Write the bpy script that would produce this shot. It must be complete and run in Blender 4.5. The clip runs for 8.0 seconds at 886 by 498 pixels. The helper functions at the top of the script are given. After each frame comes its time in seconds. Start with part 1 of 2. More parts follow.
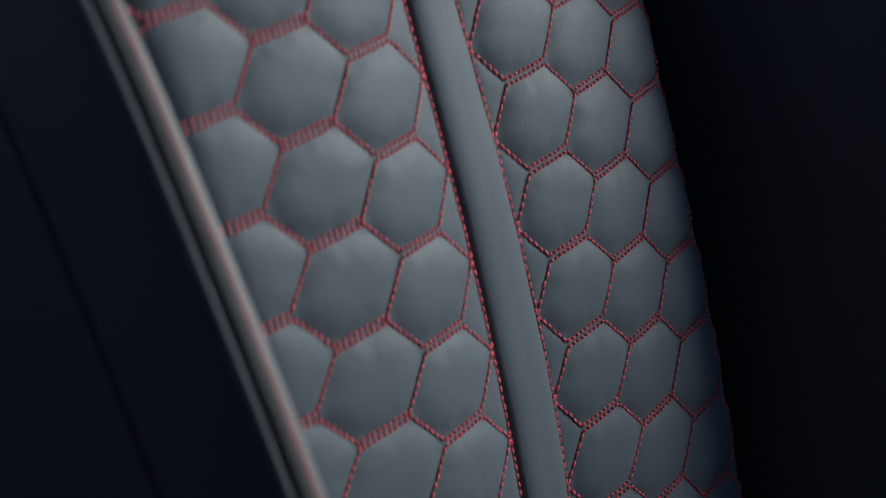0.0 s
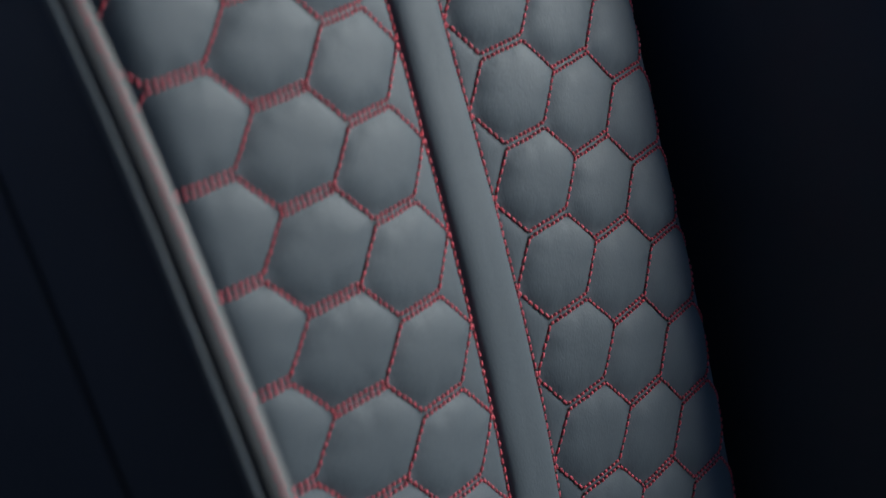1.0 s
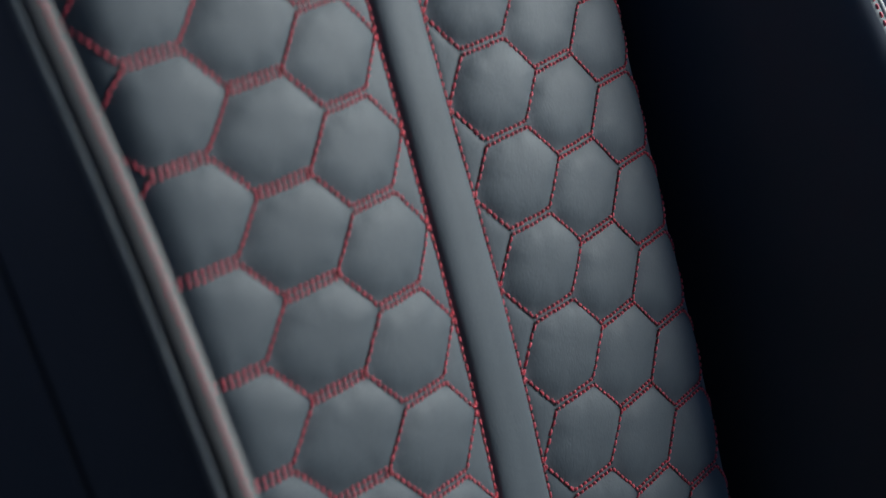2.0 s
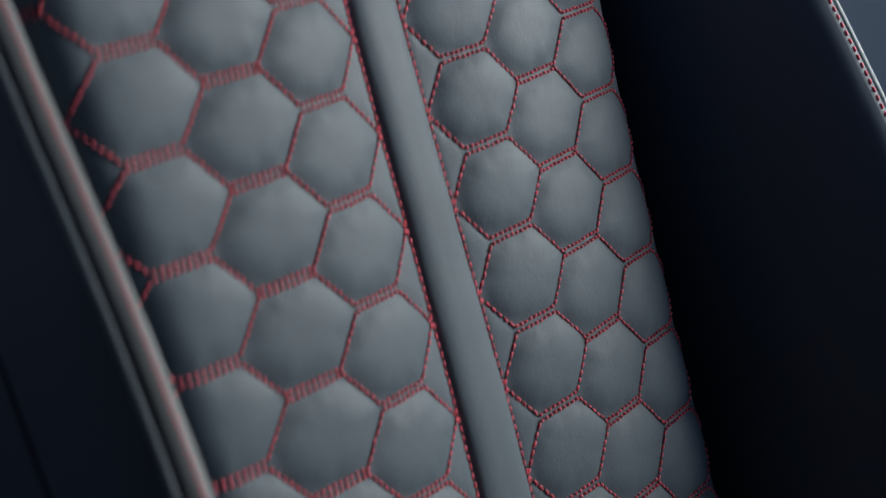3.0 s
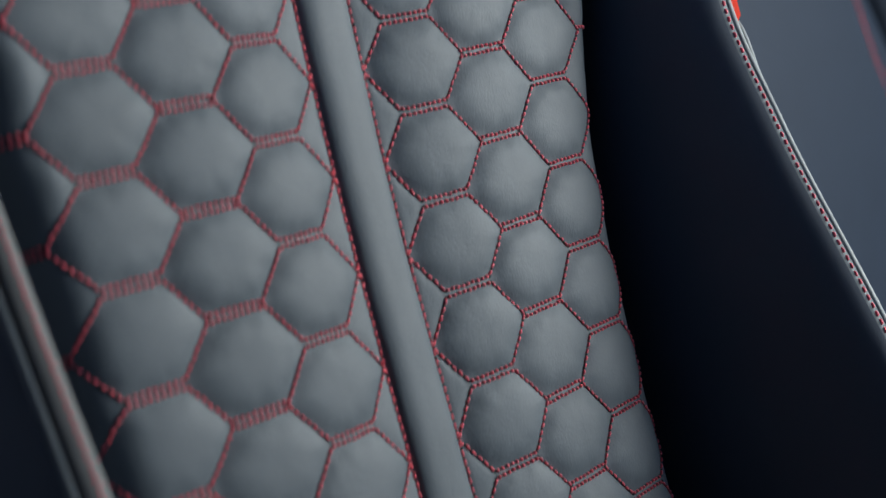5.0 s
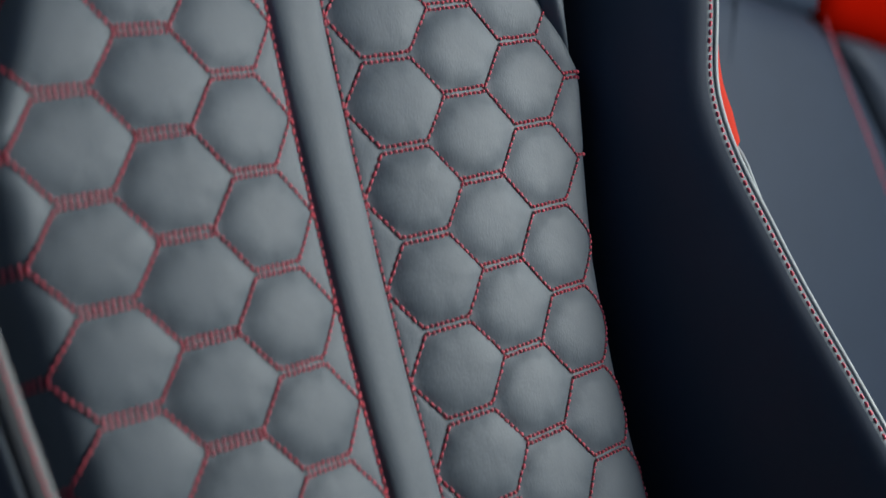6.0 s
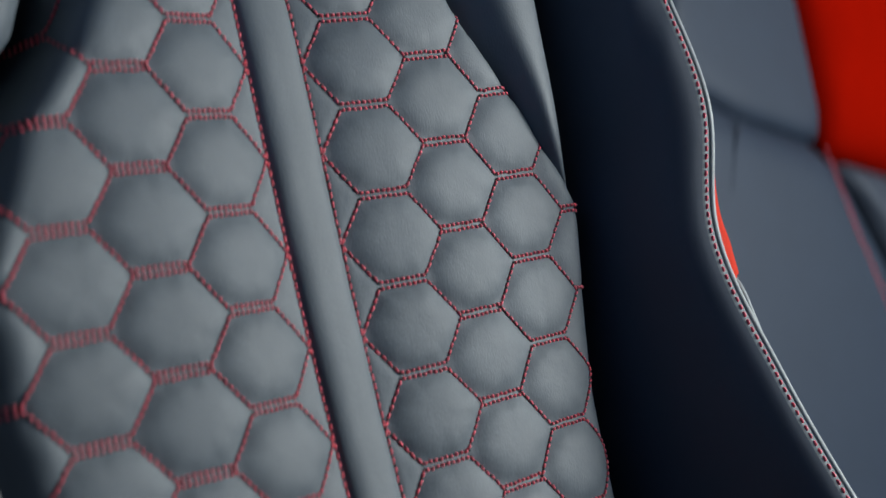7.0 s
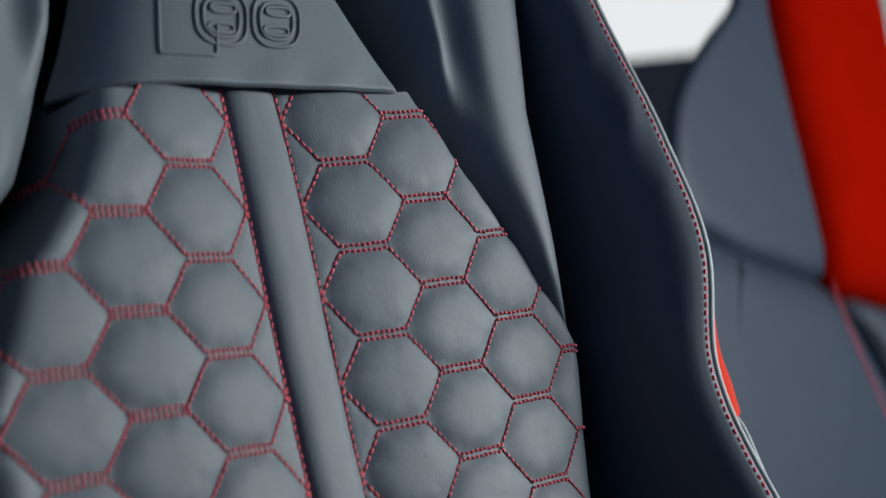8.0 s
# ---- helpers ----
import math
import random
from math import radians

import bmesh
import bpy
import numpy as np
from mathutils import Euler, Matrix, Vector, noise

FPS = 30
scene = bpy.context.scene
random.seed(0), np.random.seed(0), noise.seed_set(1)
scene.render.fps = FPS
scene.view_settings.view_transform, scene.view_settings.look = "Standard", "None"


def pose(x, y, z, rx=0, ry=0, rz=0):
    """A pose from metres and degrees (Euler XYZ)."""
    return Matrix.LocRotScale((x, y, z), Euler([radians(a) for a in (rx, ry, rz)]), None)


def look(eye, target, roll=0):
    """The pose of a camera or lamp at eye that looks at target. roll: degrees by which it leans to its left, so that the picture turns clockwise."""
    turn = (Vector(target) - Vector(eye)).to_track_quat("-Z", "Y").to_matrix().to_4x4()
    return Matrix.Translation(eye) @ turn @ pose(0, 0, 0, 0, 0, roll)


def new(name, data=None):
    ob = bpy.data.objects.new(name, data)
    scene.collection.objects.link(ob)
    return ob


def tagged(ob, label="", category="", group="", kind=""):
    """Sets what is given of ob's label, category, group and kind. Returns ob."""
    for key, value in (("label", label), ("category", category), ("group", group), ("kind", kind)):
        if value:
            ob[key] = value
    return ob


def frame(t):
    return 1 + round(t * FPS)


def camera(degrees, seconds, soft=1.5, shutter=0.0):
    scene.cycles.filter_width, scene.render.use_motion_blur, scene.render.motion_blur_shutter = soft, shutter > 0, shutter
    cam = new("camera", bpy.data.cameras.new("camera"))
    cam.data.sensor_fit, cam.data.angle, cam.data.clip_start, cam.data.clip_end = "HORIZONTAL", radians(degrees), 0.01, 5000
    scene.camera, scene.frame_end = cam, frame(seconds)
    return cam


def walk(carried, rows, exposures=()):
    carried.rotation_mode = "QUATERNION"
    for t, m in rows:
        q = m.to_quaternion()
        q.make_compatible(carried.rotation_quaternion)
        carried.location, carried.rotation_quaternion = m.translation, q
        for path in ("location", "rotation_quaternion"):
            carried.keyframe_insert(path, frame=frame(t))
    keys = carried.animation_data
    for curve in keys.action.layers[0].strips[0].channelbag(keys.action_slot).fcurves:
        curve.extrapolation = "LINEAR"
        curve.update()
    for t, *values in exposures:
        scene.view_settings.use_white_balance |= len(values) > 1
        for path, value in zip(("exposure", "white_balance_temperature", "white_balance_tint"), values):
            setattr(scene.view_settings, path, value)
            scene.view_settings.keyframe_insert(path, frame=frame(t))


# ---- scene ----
# One front seat of a car, honeycomb quilted, seen from the door side while the camera tilts up.
# Seat units: K metres is one row of the honeycomb; d counts rows downwards, u runs across, h stands off the leather.
K = 0.04
FLOOR_TO_SEAT = 0.8

cam = camera(31.28, 8.0, soft=1.5)
cam.data.dof.use_dof = True
cam.data.dof.focus_distance = 0.745
cam.data.dof.aperture_fstop = 4.8
cam.data.dof.aperture_ratio = 1.8
PATH = [
    (0, pose(-0.4554, -0.4097, 1.0172, 58.997, -0.971, -48.973)),
    (0.5, pose(-0.4534, -0.4109, 1.0215, 59.534, -0.954, -48.779)),
    (1, pose(-0.4510, -0.4117, 1.0245, 60.648, -0.906, -48.549)),
    (1.5, pose(-0.4487, -0.4127, 1.0264, 61.926, -0.802, -48.270)),
    (3, pose(-0.4404, -0.4183, 1.0329, 66.509, -0.482, -47.210)),
    (3.5, pose(-0.4382, -0.4213, 1.0354, 68.183, -0.505, -46.745)),
    (4, pose(-0.4356, -0.4229, 1.0397, 70.079, -0.421, -46.398)),
    (4.5, pose(-0.4333, -0.4256, 1.0424, 71.993, -0.327, -46.131)),
    (6, pose(-0.4283, -0.4358, 1.0433, 78.770, 0.685, -45.343)),
    (6.5, pose(-0.4263, -0.4377, 1.0435, 81.022, 1.034, -45.208)),
    (7, pose(-0.4249, -0.4389, 1.0463, 83.379, 1.154, -45.101)),
    (7.5, pose(-0.4235, -0.4416, 1.0482, 85.687, 1.212, -44.842)),
    (8, pose(-0.4231, -0.4450, 1.0485, 88.325, 1.439, -44.684)),
]
walk(cam, PATH, exposures=[(0.0, 0.0), (8.0, 0.0)])

# ---- light: overcast day, coming in through the windscreen and the far side window ----
world = bpy.data.worlds.new("overcast")
world.use_nodes = True
scene.world = world
wn = world.node_tree.nodes
sky = wn.new("ShaderNodeTexSky")
sky.sky_type = 'NISHITA'
sky.sun_disc = False
sky.sun_elevation, sky.sun_rotation = radians(50), radians(150)
haze = wn.new("ShaderNodeMix")
haze.data_type = 'RGBA'
haze.inputs[0].default_value = 0.75
haze.inputs[7].default_value = (8.0, 7.9, 7.9, 1)
world.node_tree.links.new(sky.outputs[0], haze.inputs[6])
world.node_tree.links.new(haze.outputs[2], wn["Background"].inputs[0])
wn["Background"].inputs[1].default_value = 0.118


def lamp(name, kind, m, energy, color, size=(1, 1)):
    data = bpy.data.lights.new(name, kind)
    data.energy, data.color = energy, color
    if kind == 'AREA':
        data.shape, data.size, data.size_y = 'RECTANGLE', size[0], size[1]
    if kind == 'SUN':
        data.angle = radians(15)
    ob = new(name, data)
    ob.matrix_world = m
    return ob


lamp("sun", 'SUN', look((5, -3, 6), (0, 0, 0)), 0.6, (1.0, 0.97, 0.92))
lamp("windscreen_daylight", 'AREA', look((1.42, -0.98, 1.48), (0.0, 0.0, 0.88)), 49, (0.91, 0.95, 0.935), (0.9, 0.4))
# added blue fill for the lower far side of the insert, no real source
lamp("low_blue_fill", 'AREA', look((0.62, -1.2, 1.3), (0.08, 0.0, 0.6)), 1.3, (0.2, 0.48, 1.0), (0.5, 0.3))
# added blue fill from the door side, tints bolster faces and shaded leather
lamp("door_side_fill", 'AREA', look((-1.06, -0.3, 1.55), (0.2, 0.0, 0.85)), 3.6, (0.22, 0.46, 1.0), (0.9, 0.28))
# added blue fill that brightens only the door-side bolster's outer side
lamp("outer_bolster_fill", 'AREA', look((-0.69, 0.42, 1.3), (-0.2, -0.08, 0.85)), 0.8, (0.3, 0.5, 1.0), (0.55, 0.34))


# ---- materials ----
def node_mat(name):
    m = bpy.data.materials.new(name)
    m.use_nodes = True
    nt = m.node_tree
    return m, nt, nt.nodes, nt.links, nt.nodes["Principled BSDF"]


def leather(name, color, rough=0.5, grain=0.1, spread=0.12, shine=0.5):
    m, nt, N, L, b = node_mat(name)
    co = N.new("ShaderNodeTexCoord")
    drawn = N.new("ShaderNodeMapping")
    drawn.inputs["Scale"].default_value = (1150, 1150, 420)
    L.new(co.outputs["Object"], drawn.inputs["Vector"])
    fine = N.new("ShaderNodeTexNoise")
    fine.inputs["Scale"].default_value = 1.0
    fine.inputs["Detail"].default_value = 3
    L.new(drawn.outputs[0], fine.inputs["Vector"])
    pores = N.new("ShaderNodeTexNoise")
    pores.inputs["Scale"].default_value = 260
    pores.inputs["Detail"].default_value = 4
    L.new(co.outputs["Object"], pores.inputs["Vector"])
    big = N.new("ShaderNodeTexNoise")
    big.inputs["Scale"].default_value = 22
    big.inputs["Detail"].default_value = 3
    L.new(co.outputs["Object"], big.inputs["Vector"])
    ramp = N.new("ShaderNodeMapRange")
    ramp.inputs["To Min"].default_value, ramp.inputs["To Max"].default_value = 1 - spread, 1 + spread
    L.new(big.outputs[0], ramp.inputs["Value"])
    mul = N.new("ShaderNodeVectorMath")
    mul.operation = 'SCALE'
    mul.inputs[0].default_value = color
    L.new(ramp.outputs[0], mul.inputs["Scale"])
    L.new(mul.outputs[0], b.inputs["Base Color"])
    rr = N.new("ShaderNodeMapRange")
    rr.inputs["To Min"].default_value, rr.inputs["To Max"].default_value = rough - 0.07, rough + 0.07
    L.new(pores.outputs[0], rr.inputs["Value"])
    L.new(rr.outputs[0], b.inputs["Roughness"])
    crease = N.new("ShaderNodeTexNoise")
    crease.inputs["Scale"].default_value = 46
    crease.inputs["Detail"].default_value = 2
    crease.inputs["Distortion"].default_value = 0.8
    L.new(co.outputs["Object"], crease.inputs["Vector"])
    broad = N.new("ShaderNodeBump")
    broad.inputs["Strength"].default_value = 0.16
    broad.inputs["Distance"].default_value = 0.0016
    L.new(crease.outputs[0], broad.inputs["Height"])
    bump = N.new("ShaderNodeBump")
    bump.inputs["Strength"].default_value = grain
    bump.inputs["Distance"].default_value = 0.0004
    L.new(fine.outputs[0], bump.inputs["Height"])
    L.new(broad.outputs[0], bump.inputs["Normal"])
    L.new(bump.outputs[0], b.inputs["Normal"])
    b.inputs["Specular IOR Level"].default_value = shine
    return m


def thread(name, color):
    m, nt, N, L, b = node_mat(name)
    co = N.new("ShaderNodeTexCoord")
    w = N.new("ShaderNodeTexNoise")
    w.inputs["Scale"].default_value = 1400
    L.new(co.outputs["Object"], w.inputs["Vector"])
    ramp = N.new("ShaderNodeMapRange")
    ramp.inputs["To Min"].default_value, ramp.inputs["To Max"].default_value = 0.6, 1.35
    L.new(w.outputs[0], ramp.inputs["Value"])
    mul = N.new("ShaderNodeVectorMath")
    mul.operation = 'SCALE'
    mul.inputs[0].default_value = color
    L.new(ramp.outputs[0], mul.inputs["Scale"])
    L.new(mul.outputs[0], b.inputs["Base Color"])
    b.inputs["Roughness"].default_value = 0.55
    b.inputs["Sheen Weight"].default_value = 0.2
    bump = N.new("ShaderNodeBump")
    bump.inputs["Strength"].default_value = 0.4
    bump.inputs["Distance"].default_value = 0.0002
    L.new(w.outputs[0], bump.inputs["Height"])
    L.new(bump.outputs[0], b.inputs["Normal"])
    return m


def plain(name, color, rough=0.8):
    return leather(name, color, rough, 0.15, 0.15)


GREY = leather("anthracite_leather", (0.103, 0.126, 0.148), 0.6, 0.34)
DARK = leather("black_leather", (0.053, 0.068, 0.096), 0.6, shine=0.35)
REAR = leather("slate_leather", (0.027, 0.043, 0.074), 0.6)
RED_LEATHER = leather("red_leather", (0.315, 0.005, 0.001), 0.85, shine=0.0)
STRAP = leather("red_strap_leather", (0.62, 0.035, 0.014), 0.75, shine=0.1)
PIPING = leather("pale_grey_piping", (0.32, 0.35, 0.36), 0.5)
LIP_GREY = leather("pale_lip_leather", (0.155, 0.16, 0.165), 0.55)
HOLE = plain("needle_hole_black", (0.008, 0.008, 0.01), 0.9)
RED = thread("red_thread", (0.88, 0.1, 0.145))
DOOR = plain("navy_door_trim", (0.16, 0.2, 0.3), 0.6)
TRIM = plain("black_trim", (0.02, 0.022, 0.026), 0.7)
CARPET = plain("black_carpet", (0.015, 0.015, 0.018), 0.95)
LINING = plain("charcoal_headlining", (0.03, 0.032, 0.036), 0.95)


# ---- mesh helpers ----
def part(name, data, material, parent, label="", kind=""):
    """Links a bmesh or a mesh as one object under its thing."""
    if isinstance(data, bmesh.types.BMesh):
        me = bpy.data.meshes.new(name)
        data.to_mesh(me)
        data.free()
        data = me
    for f in data.polygons:
        f.use_smooth = True
    data.materials.append(material)
    ob = new(name, data)
    ob.parent = parent
    if label or kind:
        tagged(ob, label, "", "", kind)
    return ob


def grid_mesh(name, P, closed_u=False):
    """A sheet from an array of rows of points."""
    a, b = P.shape[:2]
    faces = []
    for i in range(a - 1):
        for j in range(b if closed_u else b - 1):
            k = (j + 1) % b
            faces.append((i * b + j, i * b + k, (i + 1) * b + k, (i + 1) * b + j))
    me = bpy.data.meshes.new(name)
    me.from_pydata(P.reshape(-1, 3).tolist(), [], faces)
    me.update()
    return me


def tube_mesh(name, P, radius, sides=10, squash=1.0):
    """A tube along a line of points."""
    P = np.asarray(P, float)
    T = np.gradient(P, axis=0)
    T /= np.linalg.norm(T, axis=1, keepdims=True)
    ref = np.tile(np.array([0.3, -1.0, 0.2]), (len(P), 1))
    A = np.cross(T, ref)
    A /= np.linalg.norm(A, axis=1, keepdims=True)
    B = np.cross(A, T)
    ang = np.linspace(0, 2 * math.pi, sides, endpoint=False)
    R = P[:, None] + radius * (A[:, None] * np.cos(ang)[None, :, None] + squash * B[:, None] * np.sin(ang)[None, :, None])
    return grid_mesh(name, R, True)


def smooth_line(xk, yk, x):
    """A smooth curve through nodes."""
    xk, yk, x = np.asarray(xk, float), np.asarray(yk, float), np.asarray(x, float)
    m = np.gradient(yk, xk)
    i = np.clip(np.searchsorted(xk, x) - 1, 0, len(xk) - 2)
    h = xk[i + 1] - xk[i]
    t = np.clip((x - xk[i]) / h, 0, 1)
    return (2 * t**3 - 3 * t**2 + 1) * yk[i] + (t**3 - 2 * t * t + t) * h * m[i] + (3 * t * t - 2 * t**3) * yk[i + 1] + (t**3 - t * t) * h * m[i + 1]


# ---- the shape of the backrest ----
ROWS = np.linspace(-9, 27, 721)
RX = (np.clip(ROWS, -0.7, 14) - 7) / 7
LEAN = 0.3428 - 0.0129 * RX - 0.098 * (RX**2 - 0.33) - 0.0603 * (RX**3 - 0.6 * RX) + 0.1351 * (RX**4 - 0.857 * RX**2)


def run_up(v):
    o = np.concatenate([[0], np.cumsum((v[1:] + v[:-1]) / 2 * np.diff(ROWS))])
    return o - np.interp(7, ROWS, o)


RUN_Y, RUN_Z = run_up(-np.sin(LEAN)), run_up(-np.cos(LEAN))


def lift(X, H, d):
    """Metres from across, depth behind the spine line and row."""
    y, z, t = np.interp(d, ROWS, RUN_Y), np.interp(d, ROWS, RUN_Z), np.interp(d, ROWS, LEAN)
    return np.stack([X * K, (y + H * np.cos(t)) * K, (z - H * np.sin(t)) * K + FLOOR_TO_SEAT], -1)


EDGE_D = [-9, -2.2, -0.8, 0.2, 1.1, 2.35, 3.5, 4.6, 7.5, 9.8, 14.8, 27]
EDGE_U = [1.3, 2.12, 2.36, 2.68, 3.2, 3.75, 3.6, 3.45, 3.3, 3.22, 3.3, 3.3]


TURN_D = [-1, 0, 1, 2, 3, 4.5, 6, 9, 13]
TURN_U = [-0.14, 0.08, 0.111, 0.167, 0.102, 0.01, -0.052, 0.012, 0.062]


def edge_u(d):
    return np.interp(d, EDGE_D, EDGE_U)


def leather_at(u, d, h=0.0):
    """A place on the quilted insert: across, row, height off the leather."""
    u, d = np.asarray(u, float), np.asarray(d, float)
    h = h + 0 * u
    a = np.abs(u)
    x = np.clip((d - 7) / 7, -1.2, 1.1)
    k = 0.173 + 0.0079 * x - 0.0245 * x * x
    low = np.clip((d - 1.6) / 2, 0, 1)
    start = edge_u(d) - 0.2 - 0.02 * low + np.where(u < 0, -0.35 + 0.45 * np.clip((d + 0.2) / 1.3, 0, 1) + 0.15 * low, 0.1)
    start = start + np.where(u > 0, np.interp(d, TURN_D, TURN_U), 0)
    steep = (4.2 - 1.3 * low) * np.where(u > 0, np.interp(d, [1.5, 3.5], [1.6, 1.2]), 1)

    def bend(v):
        return (v + np.sqrt(v * v + 0.05)) / 2

    def slope(q):
        return -0.2602 * np.clip(q / 0.45, 0, 1) + k * q - 0.0087 * np.minimum(q, 4)**3 + np.minimum(bend((q - start) * steep), 1.3)

    n = 24
    X, H = 0 * a, 0 * a
    for i in range(n):
        s = slope(a * (i + 0.5) / n)
        X, H = X + np.cos(s) * a / n, H + np.sin(s) * a / n
    s = slope(a)
    X, H = X + np.sin(s) * h, H - 0.0626 - np.cos(s) * h
    return lift(np.sign(u) * X, H, d)


HEX_W, HEX_U = 0.991, 1.061                   # column pitch, first column
HEX_S = {-1: 0.6155, 1: 0.6258}               # length of a hexagon's level edge, door side and far side
STRIP = {-1: 0.3677, 1: 0.4107}               # half width of the plain centre strip
# how far the sewing wanders across and along the leather, door side and far side
DRIFT_U = {-1: [(-0.0902, 0.0424, -0.0359, -0.0898, 0.0211), (-0.0652, 0.2306, 0.1177, -0.1642), (-0.1073, -0.2249, -0.0131), (0.1494, -0.0934), (0.0644,)],
           1: [(-0.1284, 0.0877, 0.1174, -0.1306, -0.1161), (-0.0089, -0.043, 0.1886, 0.1569), (-0.049, -0.2758, -0.0328), (0.0429, 0.0656), (-0.128,)]}
DRIFT_D = {-1: [(-0.1173, -0.0653, 0.1623, 0.1122, -0.0111), (-0.2013, -0.1018, 0.0257, 0.0146), (-0.1743, -0.0932, -0.0873), (-0.0054, 0.1105), (0.0647,)],
           1: [(-0.1095, -0.0532, 0.1271, 0.1363, 0.0359), (-0.0397, -0.2868, -0.0716, 0.0962), (-0.238, -0.0833, -0.0701), (-0.0779, 0.115), (0.2108,)]}


def pattern(u, d, h=0.0):
    """The sewn pattern is drawn a little out of true on the leather."""
    u, d = np.asarray(u, float), np.asarray(d, float)
    a, b = np.clip(u / 4, -1.1, 1.1), np.clip((d - 7) / 7, -1.3, 1.15)
    w = np.clip(u / 0.74 + 0.5, 0, 1)
    w = w * w * (3 - 2 * w)

    def drift(table):
        both = [sum(c * a**i * b**j for i, r in enumerate(table[side]) for j, c in enumerate(r)) for side in (-1, 1)]
        return (1 - w) * both[0] + w * both[1]
    return leather_at(u + drift(DRIFT_U), d + drift(DRIFT_D), h)


rng = np.random.default_rng(7)
seat = new("front_seat")
seat.location = (0, 0, 0)
tagged(seat, "anthracite leather sports seat with red honeycomb stitching on the car floor", "car seat")

FIRST_ROW, LAST_ROW = -2, 16
GAP = 0.034          # half the space between the two sewn rows


def pillow(corners, rings, height, power=3.0):
    """A domed panel on the pattern with the given corners."""
    C = np.asarray(corners, float)
    mid = C.mean(0)
    n = len(C)
    pts, faces, ring_start = [mid], [], [0]
    ms = [0.0]
    for i in range(1, rings + 1):
        ring_start.append(len(pts))
        for k in range(n):
            for j in range(i):
                p = mid + (i / rings) * (C[k] - mid + (j / i) * (C[(k + 1) % n] - C[k]))
                pts.append(p)
                ms.append(i / rings)
    for i in range(1, rings + 1):
        for k in range(n):
            for j in range(i):
                o = ring_start[i]
                a, b = o + k * i + j, o + (k * i + j + 1) % (n * i)
                q = ring_start[i - 1]
                m = n * (i - 1)
                c = q + (k * (i - 1) + j) % m if m else 0
                faces.append((a, c, b))
                if j < i - 1:
                    e = q + (k * (i - 1) + j + 1) % m
                    faces.append((b, c, e))
    pts, ms = np.array(pts), np.array(ms)
    tilt = rng.normal(0, 0.05, 2)
    side_mid = (C + np.roll(C, -1, 0)) / 2 - mid
    along = np.roll(C, -1, 0) - C
    out = np.stack([along[:, 1], -along[:, 0]], 1)
    out *= np.sign((out * side_mid).sum(1))[:, None]
    near = np.clip(((pts - mid) @ out.T) / (side_mid * out).sum(1), 0, 1)
    soft = np.clip((near**7).sum(1), 0, 1)**(1 / 7)
    hgt = height * (1 - soft**power) * (1 + (pts - mid) @ tilt)
    fade = np.clip((np.abs(pts[:, 0]) - edge_u(pts[:, 1]) + 0.45) / 0.9, 0, 1)
    hgt *= 1 - 0.85 * fade * fade * (3 - 2 * fade)
    # leather gathers towards the needle holes
    ang = np.arctan2(pts[:, 1] - mid[1], pts[:, 0] - mid[0])
    ph = rng.uniform(0, 6.28, 3)
    hgt += height * (0.05 * np.sin(3.1 * pts[:, 0] + ph[0]) * np.sin(3.7 * pts[:, 1] + ph[1]) * (1 - ms)
                     + 0.07 * ms**2 * (1 - ms**4) * np.sin(5 * ang + ph[2]))
    hgt += height * 0.1 * ms**3 * (1 - ms**6) * (np.sin(9 * ang + ph[0]) + 0.7 * np.sin(17 * ang + ph[1]) + 0.5 * np.sin(29 * ang + ph[2]))
    me = bpy.data.meshes.new("panel")
    me.from_pydata(pattern(pts[:, 0], pts[:, 1], hgt).tolist(), [], [f[::-1] for f in faces])
    me.update()
    return me


SIDES = 6
BARREL = [(-0.5, 0.55), (-0.44, 0.9), (-0.2, 1.0), (0.2, 1.0), (0.44, 0.9), (0.5, 0.55)]


def stitches(lines, where=pattern, radius=0.0192, pitch=0.09, h=0.012):
    """Rows of sewn stitches along lines on the leather, as one mesh."""
    V, F = [], []
    for (u0, d0), (u1, d1) in lines:
        length = math.hypot(u1 - u0, d1 - d0)
        n = max(1, round(length / (0.068 if d0 == d1 else pitch)))
        t = (np.arange(n) + 0.5) / n
        step = (0.36 if where is not pattern else 0.325 if d0 == d1 else 0.385) / n
        ends = [where(u0 + (u1 - u0) * q, d0 + (d1 - d0) * q, h) for q in (t - step, t + step)]
        up = where(u0 + (u1 - u0) * t, d0 + (d1 - d0) * t, h + 0.1) - where(u0 + (u1 - u0) * t, d0 + (d1 - d0) * t, h)
        for a, b, nrm in zip(ends[0], ends[1], up):
            nrm = nrm / np.linalg.norm(nrm)
            ax = b - a
            L = np.linalg.norm(ax)
            ax = ax / L
            sd = np.cross(ax, nrm)
            ax = ax + sd * rng.normal(0.10, 0.05)
            mid = (a + b) / 2 + sd * rng.normal(0, 0.003) * K
            base = len(V)
            r = radius * K * rng.uniform(0.92, 1.08) * (1.0 if d0 == d1 or where is not pattern else 0.85)
            for s, w in BARREL:
                dip = -(2 * abs(s))**3 * 0.016 * K
                for k in range(SIDES):
                    g = 2 * math.pi * k / SIDES
                    V.append(mid + ax * s * L + nrm * (dip + r * w * math.sin(g) * 0.9) + sd * r * w * math.cos(g))
            for i in range(len(BARREL) - 1):
                for k in range(SIDES):
                    q = (k + 1) % SIDES
                    F.append((base + i * SIDES + k, base + i * SIDES + q, base + (i + 1) * SIDES + q, base + (i + 1) * SIDES + k))
            F.append(tuple(base + k for k in range(SIDES))[::-1])
            F.append(tuple(base + (len(BARREL) - 1) * SIDES + k for k in range(SIDES)))
    me = bpy.data.meshes.new("stitching")
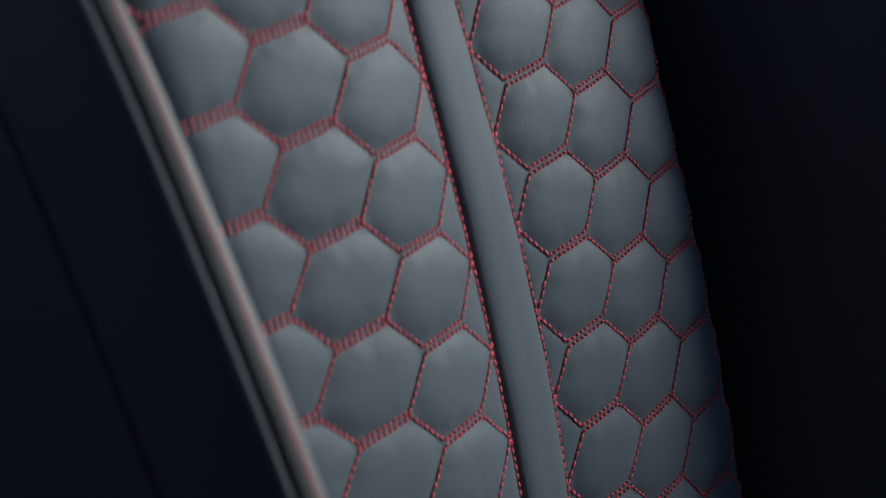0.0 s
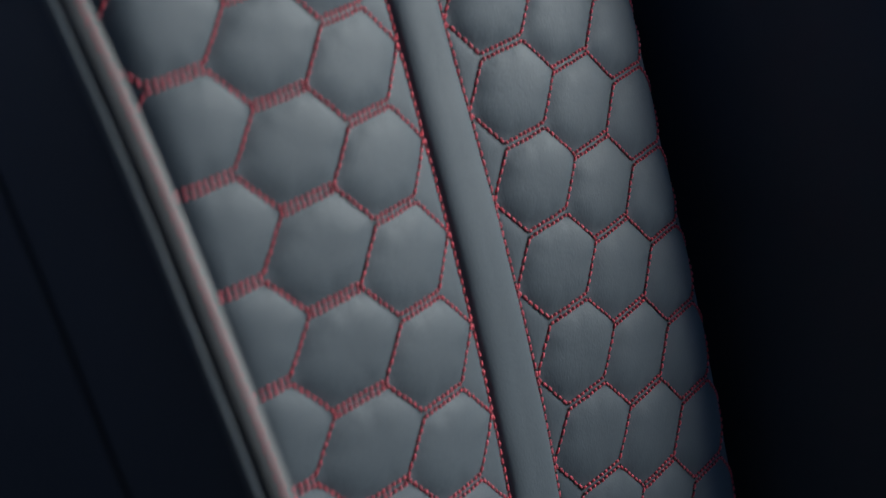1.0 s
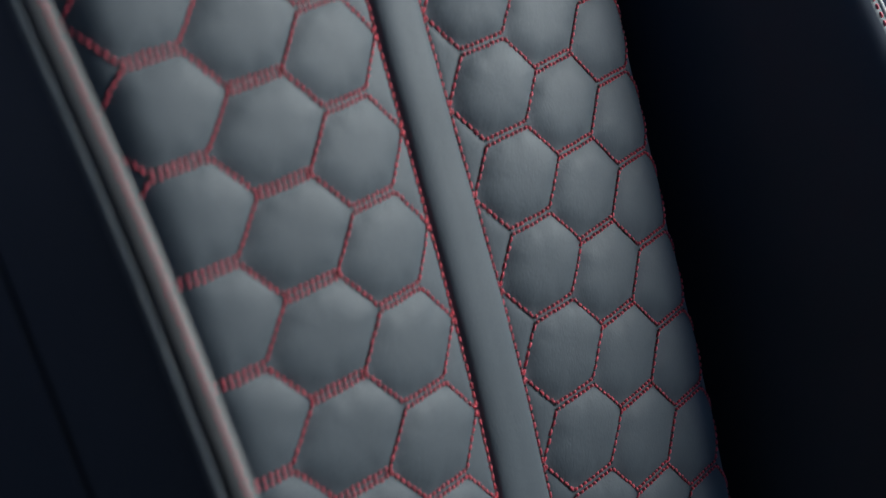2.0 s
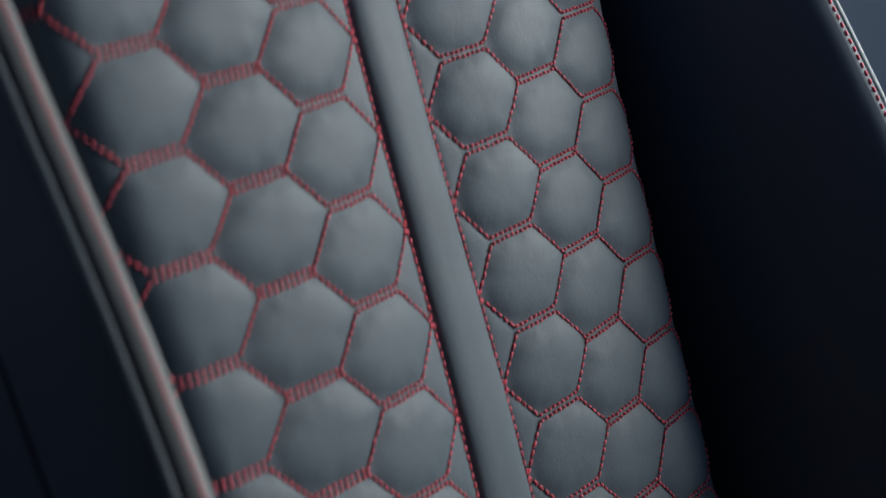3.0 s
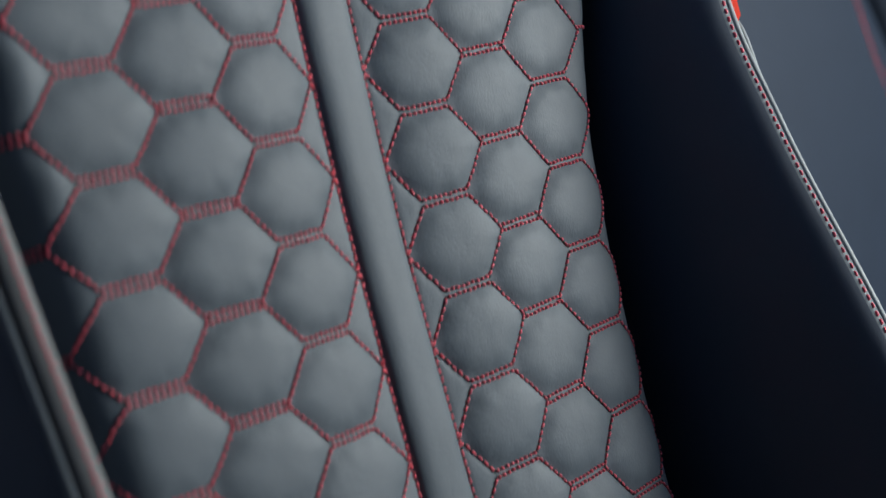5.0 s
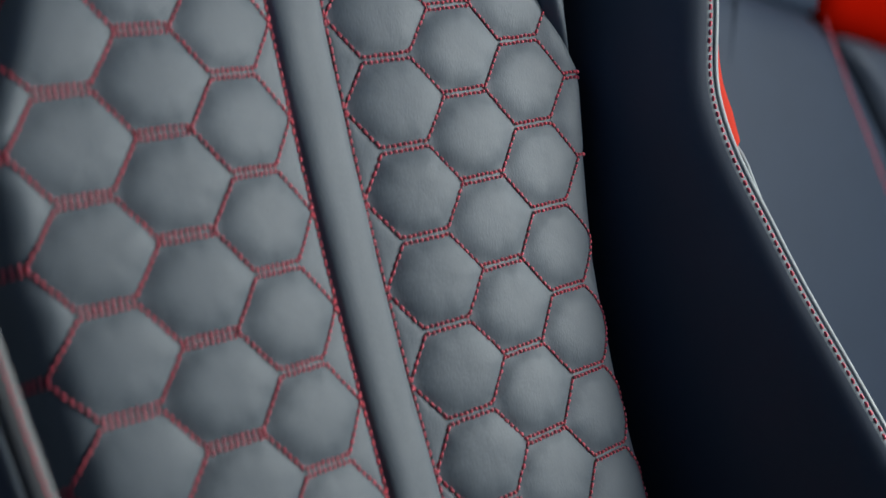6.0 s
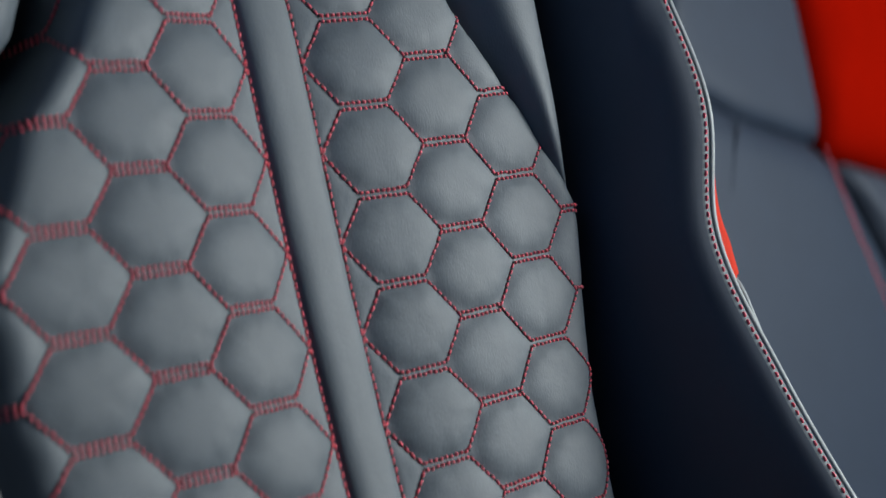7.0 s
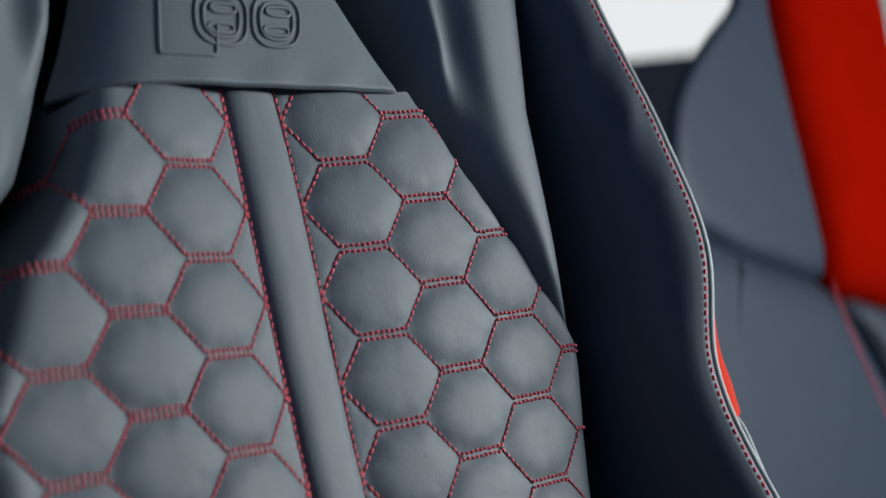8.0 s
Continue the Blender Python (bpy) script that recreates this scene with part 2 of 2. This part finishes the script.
    me.from_pydata([tuple(v) for v in V], [], F)
    me.update()
    return me


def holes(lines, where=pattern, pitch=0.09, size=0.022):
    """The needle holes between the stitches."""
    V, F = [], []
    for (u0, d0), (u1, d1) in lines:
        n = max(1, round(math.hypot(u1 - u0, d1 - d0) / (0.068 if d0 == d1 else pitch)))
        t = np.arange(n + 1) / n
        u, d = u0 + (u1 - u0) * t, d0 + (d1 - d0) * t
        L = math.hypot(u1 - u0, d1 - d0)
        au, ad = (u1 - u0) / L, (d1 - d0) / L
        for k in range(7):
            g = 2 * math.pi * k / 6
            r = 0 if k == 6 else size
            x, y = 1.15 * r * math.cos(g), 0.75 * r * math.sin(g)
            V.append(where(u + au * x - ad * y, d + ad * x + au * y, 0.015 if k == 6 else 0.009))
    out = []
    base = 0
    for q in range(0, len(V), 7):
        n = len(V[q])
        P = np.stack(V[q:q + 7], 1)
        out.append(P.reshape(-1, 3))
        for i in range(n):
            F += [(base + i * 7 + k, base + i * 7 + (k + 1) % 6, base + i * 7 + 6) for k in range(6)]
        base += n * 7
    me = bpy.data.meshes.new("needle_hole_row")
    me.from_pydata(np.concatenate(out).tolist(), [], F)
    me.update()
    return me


def sewn(lines, where=pattern, radius=0.0192, pitch=0.09):
    """Thread and needle holes of a seam, as one mesh with two materials."""
    a, b = stitches(lines, where, radius, pitch), holes(lines, where, pitch)
    bm = bmesh.new()
    bm.from_mesh(a)
    count = len(bm.faces)
    bm.from_mesh(b)
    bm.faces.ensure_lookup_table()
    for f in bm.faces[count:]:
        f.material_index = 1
    return bm


# backing of the quilt, seen only between the sewn rows
uu, dv = np.meshgrid(np.concatenate([np.linspace(-5, -0.33, 60), np.linspace(0.37, 5, 60)]), np.linspace(-0.78, 17.5, 160))
for side in (0, 1):
    cut = slice(60 * side, 60 * side + 60)
    part("quilt_backing", grid_mesh("quilt_backing", pattern(uu[:, cut], dv[:, cut], -0.004)), GREY, seat)

# centre strip: a plain padded roll between two seams
su, sd = np.meshgrid(np.linspace(-1, 1, 25), np.linspace(-1.3, 17.5, 160))
roll = 0.155 * np.sqrt(np.clip(1 - np.abs(su)**2.4, 0, 1)) - 0.02 + 0.006 * np.sin(sd * 2.1) + 0.004 * np.sin(sd * 5.3 + su)
part("centre_strip", grid_mesh("centre_strip", pattern(np.where(su < 0, STRIP[-1] - 0.012, STRIP[1] - 0.012) * su, sd, roll)), GREY, seat, "plain padded leather strip")

def has_panel(side, c, top):
    """Whether the quilt has a hexagon in this column and row."""
    return top >= -1.3 and HEX_U + (c - 1) * HEX_W <= edge_u(top + 0.5) + (0.45 if side > 0 else 0.75)


# honeycomb panels with their own stitching
for side in (-1, 1):
    for c in range(1, 5):
        mid_u = HEX_U + (c - 1) * HEX_W
        for r in range(FIRST_ROW, LAST_ROW):
            top = r + (0 if c % 2 else 0.5)
            hs, hw = HEX_S[side] / 2, HEX_W - HEX_S[side] / 2
            inner = min(hw, mid_u - STRIP[side])
            outline = [(side * (mid_u + a), b) for a, b in (
                (-hs, top + GAP), (hs, top + GAP), (hw, top + 0.5), (hs, top + 1 - GAP), (-hs, top + 1 - GAP), (-inner, top + 0.5))]
            if not has_panel(side, c, top):
                continue
            lines = [(outline[0], outline[1]), (outline[4], outline[3])]
            if c % 2:
                lines += [(outline[1], outline[2]), (outline[2], outline[3]), (outline[5], outline[4]), (outline[0], outline[5])]
            elif c == 2 and not has_panel(side, 3, top - 0.5):
                lines += [(outline[1], outline[2])]
            if c % 2 == 0 and not has_panel(side, c, top - 1):
                lines += [((outline[0][0], top - GAP), (outline[1][0], top - GAP))]
            if side > 0:
                outline = outline[::-1]
            hexagon = part("quilted_hexagon", pillow(outline, 9, 0.067 * rng.uniform(0.9, 1.1), 3.6), GREY, seat)
            lines = [q for q in lines if max(q[0][1], q[1][1]) > -0.95 and not (abs(q[0][0] + q[1][0]) > 5.0 and q[0][1] + q[1][1] < -0.9)]
            if lines:
                thread_ = part("red_stitching", sewn(lines), RED, hexagon, "red sewing thread", "stuff")
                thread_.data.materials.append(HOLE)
    for r in range(FIRST_ROW + 1, LAST_ROW + 1):
        tri = [(side * STRIP[side], r - 0.5 + 0.01), (side * (HEX_U - HEX_S[side] / 2), r), (side * STRIP[side], r + 0.5 - 0.01)]
        if side > 0:
            tri = tri[::-1]
        part("quilted_triangle", pillow(tri, 6, 0.014), GREY, seat)
    seam = part("strip_seam", sewn([((side * STRIP[side], d), (side * STRIP[side], d + 1)) for d in range(-1, 17)], pitch=0.104), RED, seat, "red seam along the centre strip", "stuff")
    seam.data.materials.append(HOLE)

# ---- bolsters ----
NODE_D = [-9, -5, -2, 0, 1.5, 3, 5, 7, 9, 12, 15, 18, 22, 27]
# how far out and how far forward the crest of a bolster stands, door side and far side
NODE_B = {-1: [5.28, 5.21, 5.13, 5.09, 5.04, 4.703, 4.7, 4.85, 5.023, 5.253, 5.398, 5.52, 5.66, 5.79],
          1: [5.516, 5.433, 5.313, 5.368, 5.318, 5.021, 5.019, 5.066, 5.191, 5.393, 5.511, 5.616, 5.759, 5.891]}
NODE_H = {-1: [0.15, 0.38, 0.61, 0.78, 0.95, 0.81, 1.22, 1.887, 2.44, 3.187, 3.925, 4.64, 5.57, 6.52],
          1: [0.556, 0.763, 0.926, 1.24, 1.45, 1.312, 1.66, 2.161, 2.605, 3.275, 3.989, 4.697, 5.633, 6.585]}
BD = np.linspace(-8, 22, 181)


def bezier(p, t):
    p = [np.asarray(q, float) for q in p]
    return sum(math.comb(len(p) - 1, i) * (1 - t)**(len(p) - 1 - i) * t**i * q for i, q in enumerate(p))


LIP_WIDTH = {-1: 0.125, 1: 0.11}


def folds(t, d):
    """Slack folds that cross the top of the bolster slantwise."""
    w = np.exp(-((d + 0.35) / 1.1)**2) * np.clip(t * (1 - t) * 4, 0, 1)
    return 0.1 * w * np.sin(9 * (1.5 * t + 0.55 * d)) + 0.045 * w * np.sin(17 * (1.3 * t + 0.7 * d) + 1)


for side in (-1, 1):
    BB, BH, LIP = smooth_line(NODE_D, NODE_B[side], BD) - (0.08 if side > 0 else 0), smooth_line(NODE_D, NODE_H[side], BD), LIP_WIDTH[side]
    round_ = np.array([BB - np.interp(BD, [0.5, 4.5], [0.85, 0.62]), BH - 0.17]) if side > 0 else np.array([BB - 0.34, BH - 0.7])
    root = np.interp(BD, [-4, -1, 2, 4], [4.9, 4.6, 4.25, 4.15])
    part("bolster_face", grid_mesh("bolster_face", np.stack([
        lift(side * bezier([root, root + 0.35, round_[0], BB + 0.02 - 0.62 * LIP], t), -bezier([-1.7 + 0 * BH, BH * 0.3 - 0.7, round_[1], BH + 0.025], t) + folds(t, BD), BD)
        for t in np.linspace(0, 1, 30)])), DARK, seat, "black leather side bolster")
    # turned lip that carries the seam
    part("bolster_lip", grid_mesh("bolster_lip", np.stack([
        lift(side * (BB + 0.02 - LIP * math.cos(q)), -(BH - 0.03 + 0.07 * math.sin(q)), BD) for q in np.linspace(0.9, math.pi, 12)])), GREY if side > 0 else LIP_GREY, seat, "grey leather lip along the bolster")
    part("bolster_side", grid_mesh("bolster_side", np.stack([
        lift(side * bezier([BB + 0.14, BB + 0.55, BB + 0.95, BB + 0.5], t), -bezier([BH - 0.12, BH - 0.35, BH - 3.5, BH - 7], t), BD)
        for t in np.linspace(0, 1, 24)])), DARK, seat, "black leather outer side of the bolster")
    # same piping on both sides; the darker grey paints the door side's shade
    part("bolster_piping", tube_mesh("bolster_piping", lift(side * (BB + (0.25 if side > 0 else 0.19)), -(BH - 0.07), BD), (0.05 if side > 0 else 0.042) * K), PIPING if side > 0 else GREY, seat, "grey piping")
    t = 0.34
    part("side_seam", tube_mesh("side_seam", lift(side * bezier([BB + 0.14, BB + 0.55, BB + 0.95, BB + 0.5], t), -bezier([BH - 0.12, BH - 0.35, BH - 3.5, BH - 7], t), BD), 0.05 * K), DARK, seat, "black seam roll")

    def on_edge(q, d, h=0.0, side=side):
        b, s = smooth_line(NODE_D, NODE_B[side], d), smooth_line(NODE_D, NODE_H[side], d)
        return lift(side * (b + (0.03 if side < 0 else -0.07) + 0 * q), -(s + 0.045 + h), d)
    part("bolster_stitching", stitches([((0, d), (0, d + 1)) for d in range(-7, 21)], on_edge, 0.021 if side > 0 else 0.013, 0.1, 0.0), RED, seat, "red sewing thread", "stuff")

# red strap tucked between the piping and the back shell of the far bolster
RD = np.linspace(0.2, 3.75, 50)
RB, RH = smooth_line(NODE_D, NODE_B[1], RD), smooth_line(NODE_D, NODE_H[1], RD)
RW = 0.44 * np.interp(RD, [0.2, 1.4, 2.4, 3.2, 3.6, 3.75], [0.02, 0.25, 0.6, 1.0, 0.9, 0.35])
part("red_strap", grid_mesh("red_strap", np.stack([
    lift(RB + 0.16 + RW * q, -(RH - 0.1 - 0.1 * q + 0.05 * math.sin(math.pi * q)), RD) for q in np.linspace(0, 1, 12)])), STRAP, seat, "red fabric strap tucked behind the piping")
SD = np.linspace(3.3, 22, 120)
SB, SH = smooth_line(NODE_D, NODE_B[1], SD), smooth_line(NODE_D, NODE_H[1], SD)
part("shell_piping", tube_mesh("shell_piping", lift(SB + 0.24 + 0.22 * np.exp(-(SD - 3.3)**2 / 1.0), -(SH - 0.16 - 0.2 * np.exp(-(SD - 3.3)**2 / 0.12)), SD), 0.05 * K), PIPING, seat, "pale grey piping of the back shell")

# ---- shoulder wings beside the insert ----
WD = np.linspace(-8, 2.9, 90)
CREST = np.interp(WD, [-8, -2.5, -0.6, 0.9, 2.34, 2.7, 3.6], [5.6, 4.5, 3.98, 3.83, 3.66, 3.5, 3.0])
WH = [(0.0, 2.4), (0.06, 1.2), (0.17, 0.35), (0.34, -0.2), (0.5, -0.48), (0.72, -0.54), (1.0, -0.42), (1.08, -0.1), (1.1, 1.4)]
wq = np.linspace(0, 1, 80)
WX = smooth_line(np.linspace(0, 1, 9), [w[0] for w in WH], wq)
WZ = smooth_line(np.linspace(0, 1, 9), [w[1] for w in WH], wq)
PLEAT = np.clip((-0.25 - WD) / 1.2, 0, 1)
SLIDE = np.clip((WD - 1.0) / 1.4, 0, 1)**2
for side in (-1, 1):
    WI = np.maximum(edge_u(WD) - 0.02, 2.28) - 0.12 * np.exp(-((WD - 1.5) / 0.7)**2) + 0.25 * SLIDE if side > 0 else np.interp(WD, [-8, -2.5, -1.42, -0.88, -0.36, 0.09, 0.5, 1, 3], [0.6, 1.2, 1.7, 2.05, 2.35, 2.65, 3.2, 3.9, 5.5])
    width = np.maximum(CREST + 0.5 * SLIDE - WI, 0.25 if side > 0 else 0.6)
    part("shoulder_wing", grid_mesh("shoulder_wing", np.stack([
        lift(side * (WI + width * a), b + 0.55 * SLIDE + 3 * np.clip(WD - 2.3, 0, 1)
             - PLEAT * (0.24 * math.exp(-((a - 0.3) / 0.07)**2) - 0.16 * math.exp(-((a - 0.47) / 0.09)**2)), WD) for a, b in zip(WX, WZ)])), GREY, seat, "anthracite leather shoulder panel")

# ---- yoke above the quilt, with the pressed emblem as plain shapes ----
YD = np.concatenate([np.linspace(-8, -1.2, 60), np.linspace(-1.15, -0.82, 24)])
YOKE_D = [-8, -4, -2.6, -2.0, -1.44, -0.87]
YOKE_W = {-1: [0.8, 1.1, 1.5, 1.75, 2.0, 2.3], 1: [0.7, 1.0, 1.32, 1.58, 1.85, 2.17]}


def yoke_at(u, d, h=0.0):
    """A place on the yoke; its door side rolls off more than its far side."""
    u, d = np.asarray(u, float), np.asarray(d, float)
    w = np.where(u < 0, smooth_line(YOKE_D, YOKE_W[-1], d), smooth_line(YOKE_D, YOKE_W[1], d))
    q = np.clip(np.abs(u) / w, 0, 1)
    lip = np.clip((d + 0.87) / 0.05, 0, 1)
    fold = 0.009 * np.sin(7.0 * u + 3.1 * d) * np.exp(-((d + 0.9) / 0.25)**2) + 0.01 * np.sin(2.3 * u - 1.7 * d)
    H = fold - 0.38 + 0.06 * (1 - np.sqrt(1 - lip**2 * 0.999)) + np.where(u < 0, 0.6 * q**5, 0.5 * q**24) + 0.03 * q * q
    return lift(u, H - h, d)


part("yoke", grid_mesh("yoke", np.stack([
    yoke_at(q * smooth_line(YOKE_D, YOKE_W[-1 if q < 0 else 1], YD), YD) for q in np.sin(np.linspace(-1.57, 1.57, 81))])), GREY, seat, "anthracite leather yoke with a pressed emblem")

hem_u = np.linspace(-2.15, 2.08, 60)
part("yoke_hem", grid_mesh("yoke_hem", np.stack([yoke_at(hem_u, -0.82 - 0.25 * k + 0 * hem_u, -0.06 - 0.6 * k) for k in np.linspace(0, 1, 5)])), GREY, seat, "turned hem of the yoke")


def ridge(points, closed=True):
    """A pressed ridge along a line on the yoke."""
    P = np.array(points + (points[:1] if closed else []), float)
    seg = np.concatenate([[0], np.cumsum(np.hypot(*np.diff(P, axis=0).T))])
    q = np.linspace(0, seg[-1], max(12, int(seg[-1] / 0.03)))
    u, d = np.interp(q, seg, P[:, 0]), np.interp(q, seg, P[:, 1])
    return tube_mesh("pressed_ridge", yoke_at(u, d, 0.003), 0.024 * K, 8)


def rounded(points, turns=3):
    """The same outline with its corners cut round."""
    P = np.array(points, float)
    for _ in range(turns):
        Q = np.roll(P, -1, 0)
        P = np.stack([0.78 * P + 0.22 * Q, 0.22 * P + 0.78 * Q], 1).reshape(-1, 2)
    return [tuple(q) for q in P]


def inset(points, share_u, share_d):
    cu, cd = np.mean(points, 0)
    return [(cu + (a - cu) * share_u, cd + (b - cd) * share_d) for a, b in points]


# a slanted plate, and two upright blocks with their inner outlines
PLATE = [(-1.02, -1.95), (-1.23, -1.15), (-0.54, -1.14), (-0.42, -1.5)]
BLOCK_A = [(-0.75, -1.29), (-0.1, -1.26), (0.08, -1.9), (-0.6, -1.92)]
BLOCK_B = [(-0.01, -1.29), (0.62, -1.28), (0.82, -1.9), (0.16, -1.91)]
part("pressed_ridge", ridge(PLATE, False), GREY, seat)
for block in (BLOCK_A, BLOCK_B):
    part("pressed_ridge", ridge(rounded(block)), GREY, seat)
    part("pressed_ridge", ridge(rounded(inset(block, 0.7, 0.72))), GREY, seat)
    cu, cd = np.mean(block, 0)
    for k in (-1, 1):
        part("pressed_ridge", ridge(rounded([(cu - k * 0.05 + a * 0.17, cd + k * 0.12 + b * 0.055) for a, b in ((-1, 1), (1, 1), (1.1, -1), (-0.9, -1))])), GREY, seat)

# ---- frame that carries the backrest ----
bm = bmesh.new()
bmesh.ops.create_cube(bm, size=1, matrix=Matrix.LocRotScale((0, -0.12, 0.16), None, (0.5, 0.46, 0.32)))
bmesh.ops.bevel(bm, geom=bm.edges[:], offset=0.04, segments=4, affect='EDGES')
part("seat_base", bm, DARK, seat, "black leather seat base")
bm = bmesh.new()
bmesh.ops.create_cube(bm, size=1, matrix=Matrix.LocRotScale((0, 0.2, 0.66), Euler((radians(-20), 0, 0)), (0.4, 0.05, 1.1)))
bmesh.ops.bevel(bm, geom=bm.edges[:], offset=0.02, segments=3, affect='EDGES')
part("back_shell", bm, TRIM, seat, "black plastic back shell")

# ---- rear seat ----
rear = new("rear_seat")
rear.location = (0.03, 0.016, 0.005)
tagged(rear, "slate rear seat with a red panel on the car floor", "car seat")
RT = radians(15)


def rear_at(x, z, out=0.0):
    """A place on the rear backrest in seat units, standing off towards the front."""
    x, z = np.asarray(x, float), np.asarray(z, float)
    y = 14 + (z - 4) * math.tan(RT)
    return np.stack([x * K, (y - out * math.cos(RT)) * K, (z + out * math.sin(RT)) * K + FLOOR_TO_SEAT], -1)


def cushion(name, outline, puff, back, material, label, round_=4.0, rings=16, n=96):
    """A padded panel with rounded edges from its outline."""
    P = np.array(outline + outline[:1], float)
    seg = np.concatenate([[0], np.cumsum(np.hypot(*np.diff(P, axis=0).T))])
    q = np.linspace(0, seg[-1], n, endpoint=False)
    O = np.stack([np.interp(q, seg, P[:, 0]), np.interp(q, seg, P[:, 1])], 1)
    for _ in range(3):
        O = (np.roll(O, 1, 0) + 2 * O + np.roll(O, -1, 0)) / 4
    mid = O.mean(0)
    rows = [rear_at(*(mid + (O - mid) * m).T, puff * (1 - m**round_)**0.5) for m in np.linspace(0.0, 1, rings)]
    rows += [rear_at(*(mid + (O - mid) * 1.0).T, -back * k) for k in (0.3, 1.0)]
    return part(name, grid_mesh(name, np.stack(rows), True), material, rear, label)


cushion("shoulder_cushion", [(23.6, 5.3), (24.7, 4.95), (25.7, 4.45), (27.7, 3.96), (29.8, 3.45), (29.9, 6.5), (29.9, 9.4), (30.0, 12), (31.3, 15), (31, 17), (30, 16), (28.6, 11.9), (26.8, 10.8), (25.1, 9.55), (24.2, 8.65), (23.85, 7.95), (23.5, 7.1), (23.25, 6.2)], 0.22, 0.1, REAR, "slate leather shoulder cushion", 20.0)
cushion("red_panel", [(29.6, 3.2), (32.9, 2.5), (34.3, 1.9), (34.9, 5), (35.4, 7.2), (36.0, 10), (36.35, 12.5), (37, 17), (30.6, 17), (30.1, 12), (29.7, 9)], 1.1, 0.4, RED_LEATHER, "bright red leather panel", 4.0)
cushion("outer_cushion", [(36.7, 1.7), (42, 0.5), (42, 17), (39.4, 17), (38.7, 12.5), (37.7, 7.2)], 0.4, 3, REAR, "slate leather outer cushion")
cushion("panel_piping", [(34.4, 1.85), (35.0, 5), (35.5, 7.2), (36.1, 10), (36.45, 12.5), (37.1, 17), (39.3, 17), (38.6, 12.5), (38.2, 10), (37.6, 7.2), (36.6, 1.75)], 0.2, 0.2, PIPING, "pale grey border of the red panel", 8.0)
cushion("lower_cushion", [(20.5, 5.8), (24.7, 4.88), (25.7, 4.38), (27.7, 3.88), (29.8, 3.36), (30.6, 1.7), (31.5, 0.0), (33.4, -4), (35, -8), (36, -14), (20, -14)], 0.5, 0.5, REAR, "slate leather lower backrest", 12.0)
cushion("side_cushion", [(30.0, 3.05), (36, 1.6), (42, 0.2), (42, -14), (36.4, -14), (35.4, -8), (33.8, -4), (31.9, 0.0), (31.0, 1.7)], 0.6, 5, DARK, "dark leather side of the backrest", 8.0)
zz = np.linspace(3.3, -8, 60)
xx = np.interp(zz, [-8, -2.64, -1.6, 0.26, 0.9, 3.4], [33.4, 31.2, 30.7, 30.1, 29.85, 29.15])
part("red_seam", tube_mesh("red_seam", rear_at(xx, zz, 0.488), 0.022 * K), RED, rear, "red seam")
part("seat_seam", tube_mesh("seat_seam", rear_at(smooth_line([2.4, 3.5, 4.3], [24.1, 24.7, 25.2], np.linspace(2.4, 4.3, 12)), np.linspace(2.4, 4.3, 12), 0.475), 0.05 * K), REAR, rear, "dark seam in the slate leather")
part("seat_bench", grid_mesh("seat_bench", np.stack([np.stack([np.linspace(0.8, 1.68, 12), 0 * np.linspace(0, 1, 12) + y, 0 * np.linspace(0, 1, 12) + z], -1) for y, z in ((0.62, 0.02), (0.15, 0.02), (0.12, 0.2), (0.15, 0.3), (0.3, 0.33), (0.62, 0.3))])), REAR, rear, "slate leather bench")

# ---- the car round it ----
def box(name, x, y, z, material, label):
    bm = bmesh.new()
    bmesh.ops.create_cube(bm, size=1, matrix=Matrix.LocRotScale(((x[0] + x[1]) / 2, (y[0] + y[1]) / 2, (z[0] + z[1]) / 2), None, (x[1] - x[0], y[1] - y[0], z[1] - z[0])))
    me = bpy.data.meshes.new(name)
    bm.to_mesh(me)
    bm.free()
    me.materials.append(material)
    return tagged(new(name, me), label, "cabin", "", "structure")


box("floor", (-1.0, 2.1), (-1.9, 2.6), (-0.05, 0.0), CARPET, "black carpet on the car floor")


def pieces(name, boxes, material, label):
    bm = bmesh.new()
    for x, y, z in boxes:
        bmesh.ops.create_cube(bm, size=1, matrix=Matrix.LocRotScale(((x[0] + x[1]) / 2, (y[0] + y[1]) / 2, (z[0] + z[1]) / 2), None, (x[1] - x[0], y[1] - y[0], z[1] - z[0])))
    me = bpy.data.meshes.new(name)
    bm.to_mesh(me)
    bm.free()
    me.materials.append(material)
    return tagged(new(name, me), label, "cabin", "", "structure")


pieces("ceiling", [((-1.0, 2.15), (-1.35, 2.6), (1.6, 1.65))], LINING, "charcoal fabric headlining of the car")
# unseen wall; its slit and rear gap only let the added fills in
pieces("wall_left", [((-0.75, -0.7), (-1.9, 2.6), (0, 1.0)), ((-0.75, -0.7), (-1.9, 0.3), (1.0, 1.36)), ((-0.75, -0.7), (-1.9, -1.0), (1.36, 1.47)), ((-0.75, -0.7), (0.95, 2.6), (1.0, 1.47)), ((-0.75, -0.7), (-1.9, 2.6), (1.47, 1.65))], TRIM, "black inner door trim with openings for the fill lamps")
box("wall_rear", (-1.0, 2.1), (2.6, 2.65), (0, 1.6), TRIM, "black rear cabin wall")
# unseen; the upper piece is added to block frontal light from the door side
pieces("wall_front", [((-1.0, 2.1), (-1.4, -1.34), (0, 1.36)), ((-1.0, 0.9), (-1.4, -1.34), (1.36, 1.6))], TRIM, "unseen black dashboard wall, windscreen opening narrowed to hold back light")
pieces("wall_right", [((2.1, 2.15), (-1.9, 2.6), (0, 1.327)), ((2.1, 2.15), (-1.9, 0.5), (1.327, 1.65))], DOOR, "dark navy inner door trim with side window openings")
